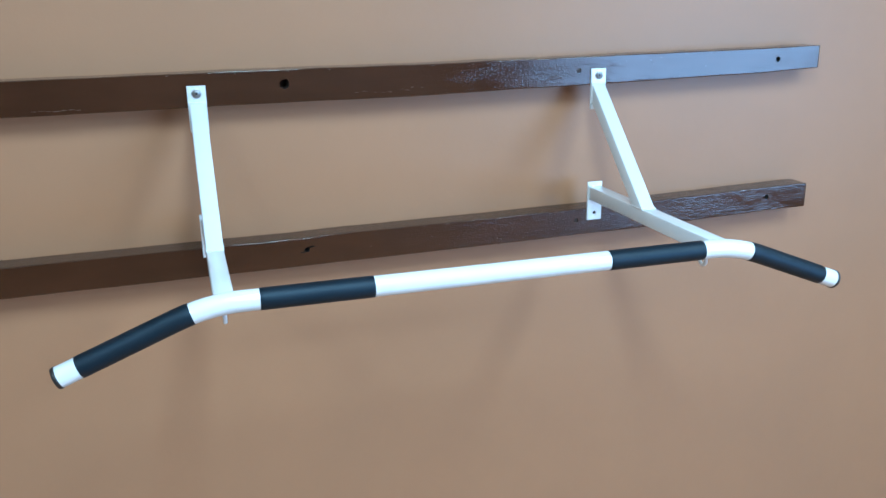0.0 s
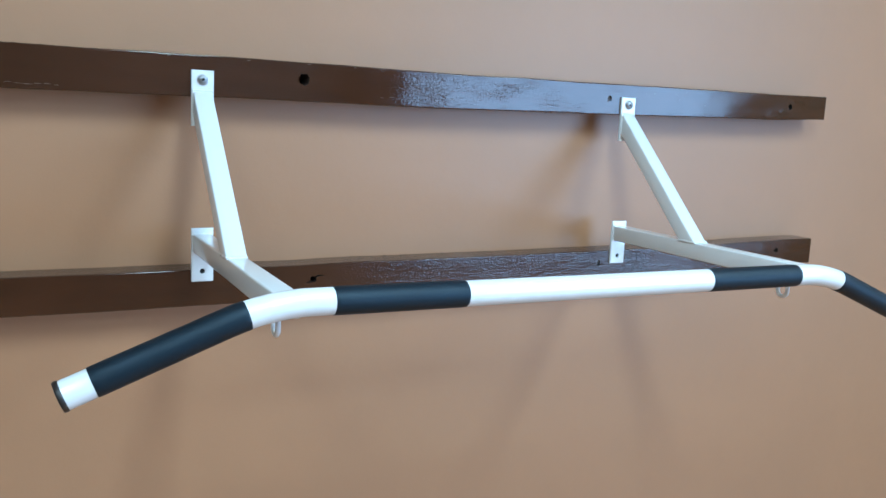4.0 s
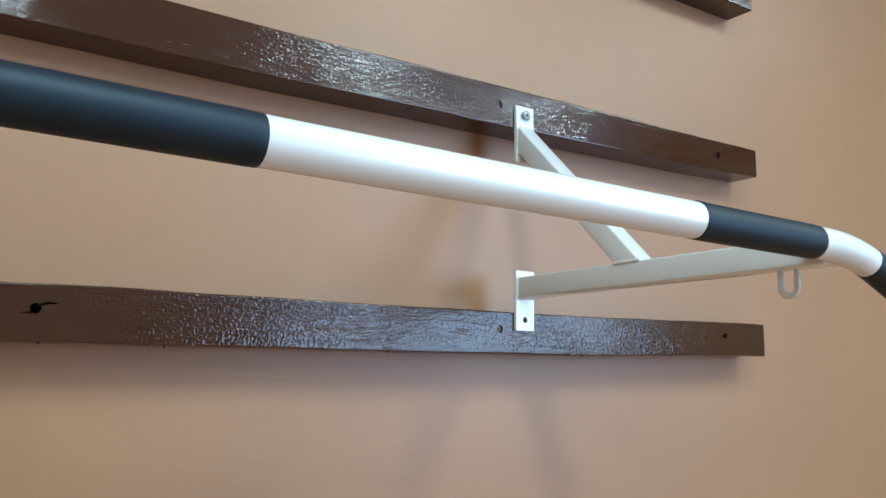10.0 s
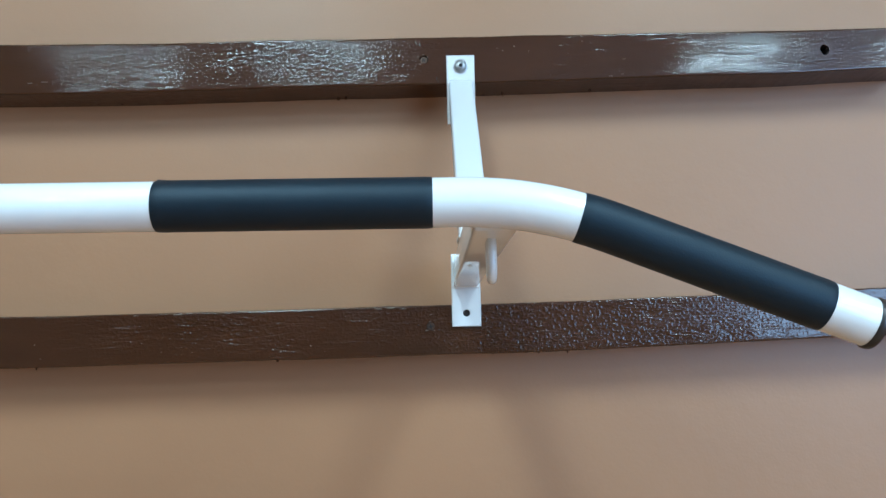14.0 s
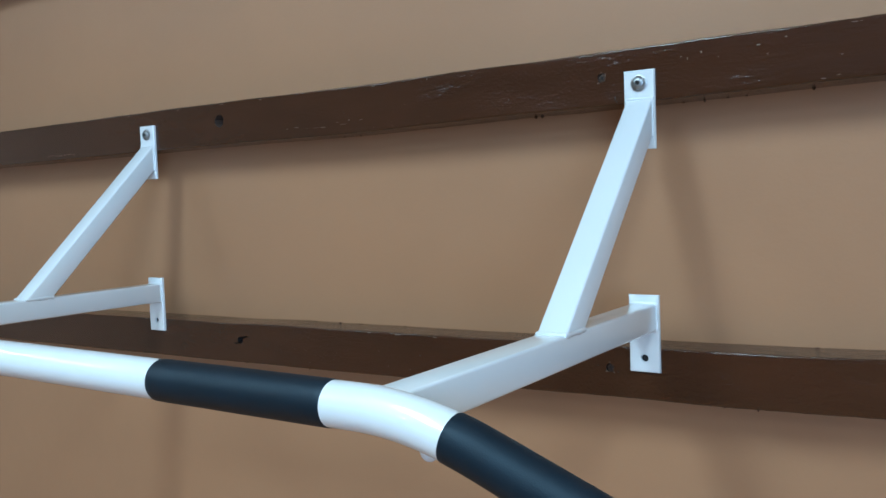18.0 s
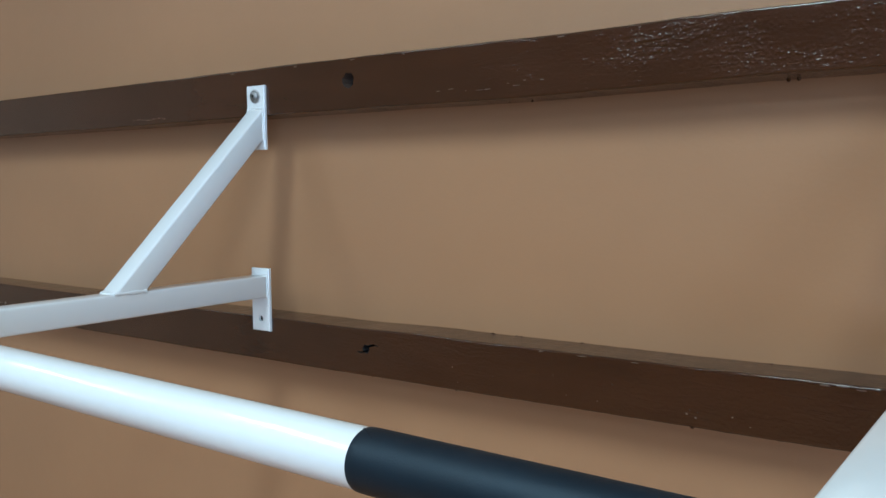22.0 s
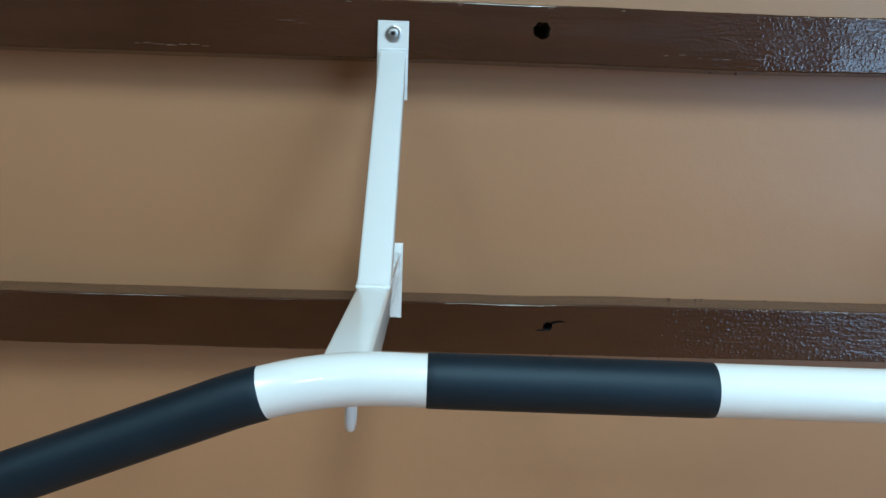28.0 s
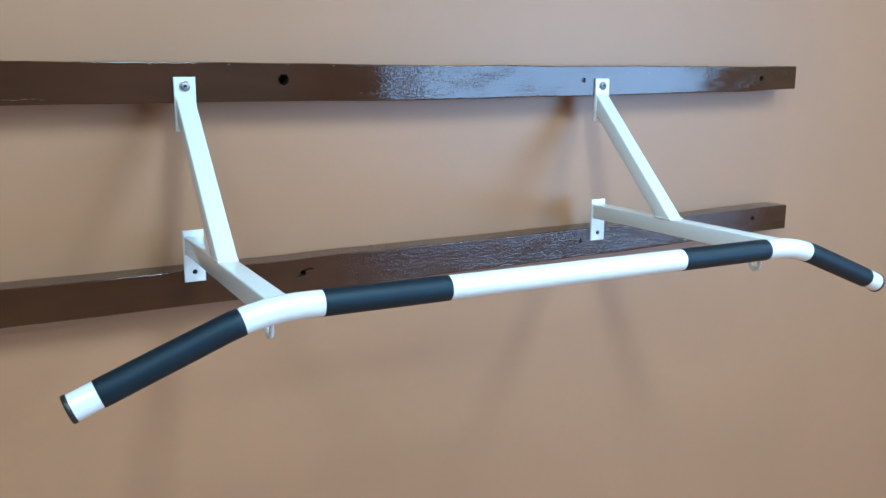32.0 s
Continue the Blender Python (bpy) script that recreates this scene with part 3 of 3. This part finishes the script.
def plate(name, x, z0, z1, hole_z, r, parent):
    """A flat steel plate with a drilled hole: rays from the hole's middle to the outline, with softened edges."""
    hw, soft = PLATE_W / 2, 0.001
    angles = sorted([2 * math.pi * k / 32 for k in range(32)] + [math.atan2(dz, dx) % (2 * math.pi) for dx in (-hw, hw) for dz in (z0 - hole_z, z1 - hole_z)])
    rings = []
    bm = bmesh.new()

    def outline(a, inset):
        dx, dz = math.cos(a), math.sin(a)
        k = min(((hw - inset) / abs(dx)) if abs(dx) > 1e-9 else 9, ((z1 - inset - hole_z) / dz) if dz > 1e-9 else 9, ((z0 + inset - hole_z) / dz) if dz < -1e-9 else 9)
        return dx * k, dz * k
    front, back = PLATE_Y - PLATE_T, PLATE_Y
    layers = ((None, back, 0), (None, front + 0.0004, 0), (0.0004, front, 0), (soft, front, 1), (0.0, front + soft, 1), (0.0, back, 1))
    for grow, y, outer in layers:
        ring = []
        for a in angles:
            dx, dz = outline(a, grow or 0.0) if outer else ((r + (grow or 0)) * math.cos(a), (r + (grow or 0)) * math.sin(a))
            ring.append(bm.verts.new((x + dx, y, hole_z + dz)))
        rings.append(ring)
    n = len(angles)
    for a, b in zip(rings, rings[1:] + rings[:1]):
        for k in range(n):
            bm.faces.new((a[k], a[(k + 1) % n], b[(k + 1) % n], b[k]))
    return part(name, bm, WHITE, parent)


def weld(points, r, parent):
    """A small bead of weld under the paint, along a closed or open line."""
    out = []
    for a, b in zip(points, points[1:]):
        k = max(2, int((b - a).length / 0.002))
        out += [a.lerp(b, i / k) for i in range(k)]
    out.append(points[-1])
    radii = [r * (1 + 0.4 * noise.noise(p * 170)) for p in out]
    part("weld_bead", sweep(out, radii, 12, start_normal=Vector((0.3, 0.7, 0.2)).normalized()), WHITE, parent)


def bracket(x, ARM_Z, sag):
    front = PLATE_Y - PLATE_T
    arm = part("arm", box(x - TUBE / 2, x + TUBE / 2, bar_y(x) + 0.006, front + 0.0005, ARM_Z - TUBE / 2, ARM_Z + TUBE / 2, 0.0026, segments=3), WHITE, bar, "square steel tube arm in glossy white")
    plate("lower_wall_plate", x, 1.4255 - 0.8 * sag, 1.5135 - 0.8 * sag, 1.4425 - 1.3 * sag, 0.0042, arm)
    # near-black disc painted in as the shade down the drilled hole
    part("bore_shade", lathe(((0.0, 0.0), (0.0046, 0.0), (0.0046, 0.0006), (0.0, 0.0006)), at(x, PLATE_Y - 0.0002, 1.4425 - 1.3 * sag), 24), RECESS_SHADE, arm)
    plate("upper_wall_plate", x, 1.6770 - sag, 1.7645 - sag, 1.7500 - sag, 0.0040, arm)
    # slanting strut between the upper plate and the arm
    a, b = Vector((x, front, 1.7115 - sag)), Vector((x, -0.214, ARM_Z + TUBE / 2))
    d = (b - a).normalized()
    m = Matrix.Translation(a) @ d.to_track_quat("Z", "X").to_matrix().to_4x4()
    s = bmesh.new()
    box(-TUBE / 2, TUBE / 2, -TUBE / 2, TUBE / 2, -0.05, (b - a).length + 0.05, 0.0026, bm=s, m=m, segments=3)
    for co, no in (((0, front, 0), (0, 1, 0)), ((0, 0, ARM_Z + TUBE / 2), (0, 0, -1))):
        res = bmesh.ops.bisect_plane(s, geom=s.verts[:] + s.edges[:] + s.faces[:], plane_co=co, plane_no=no, clear_outer=True)
        edges = [e for e in res["geom_cut"] if isinstance(e, bmesh.types.BMEdge)]
        bmesh.ops.contextual_create(s, geom=edges)
    part("strut", s, WHITE, arm)
    h, z = TUBE / 2, ARM_Z + TUBE / 2
    ca, sa = -d.y, -d.z
    span = h / sa
    yf, yb = -0.214 - span, -0.214 + span
    k = h - 0.0012      # most of the bead lies inside the joint and leaves a low fillet
    weld([Vector((x - k, yb, z)), Vector((x - k, yf + 0.0014, z)), Vector((x + k, yf + 0.0014, z)), Vector((x + k, yb, z))], 0.0027, arm)
    zt, zb = a.z + h / ca, a.z - h / ca
    weld([Vector((x - h, front, zb)), Vector((x - h, front, zt)), Vector((x + h, front, zt)), Vector((x + h, front, zb))], 0.0018, arm)
    weld([Vector((x - h, front, ARM_Z - h)), Vector((x - h, front, z)), Vector((x + h, front, z)), Vector((x + h, front, ARM_Z - h)), Vector((x - h, front, ARM_Z - h))], 0.0018, arm)
    ring = [Vector((x + dx, bar_y(x) + math.sqrt(max(0, BAR_R ** 2 - dz * dz)) + 0.0006, bar_line(x + dx) + dz)) for dx, dz in ((-h, -0.012), (-h, 0.0), (-h, 0.0118), (0, 0.0122), (h, 0.0118), (h, 0.0), (h, -0.012), (0, -0.0122), (-h, -0.012))]
    weld(ring, 0.0017, arm)
    # open loop of round rod under the arm's end
    hy, zl, rr, rad = -0.4300, 1.4535, 0.0096, 0.0034
    line = [Vector((x, hy - rr, ARM_Z - h + 0.001)), Vector((x, hy - rr, zl + 0.008))]
    line += [Vector((x, hy - rr * math.cos(t), zl - rr * math.sin(t))) for t in (math.pi * k / 14 for k in range(15))]
    line += [Vector((x, hy + rr, zl + 0.008)), Vector((x, hy + rr, ARM_Z - h + 0.001))]
    part("hanging_loop", sweep(line, [rad] * len(line), 16, start_normal=Vector((1, 0, 0))), WHITE, arm, "small welded rod loop under the arm")


for bx in (XL, XR):
    sag = 0.0 if bx < 0.4 else 0.0018      # one bracket hangs a trifle lower
    bracket(bx, 1.4885 if bx < 0.4 else 1.4870, sag)
    bolt_m = at(bx, PLATE_Y - PLATE_T, 1.7500 - sag)
    bolt = part("bolt", lathe(((0.0, 0.0), (0.0074, 0.0012), (0.0078, 0.0022), (0.0075, 0.0031), (0.0062, 0.0043), (0.0044, 0.0051), (0.0026, 0.0053), (0.0024, 0.0036), (0.0, 0.0034)), bolt_m, 32), BOLT_STEEL, bar, "zinc-plated button-head bolt")
    part("washer", lathe(((0.0046, 0.0001), (0.0090, 0.0001), (0.0094, 0.0006), (0.0094, 0.0012), (0.0088, 0.0015), (0.0046, 0.0015)), bolt_m, 40), STEEL, bolt)
    # near-black hexagon paints the shade inside the bolt head
    part("socket_shade", lathe(((0.0, 0.0032), (0.0024, 0.0032), (0.0024, 0.0039), (0.0, 0.0039)), bolt_m, 6), RECESS_SHADE, bolt)
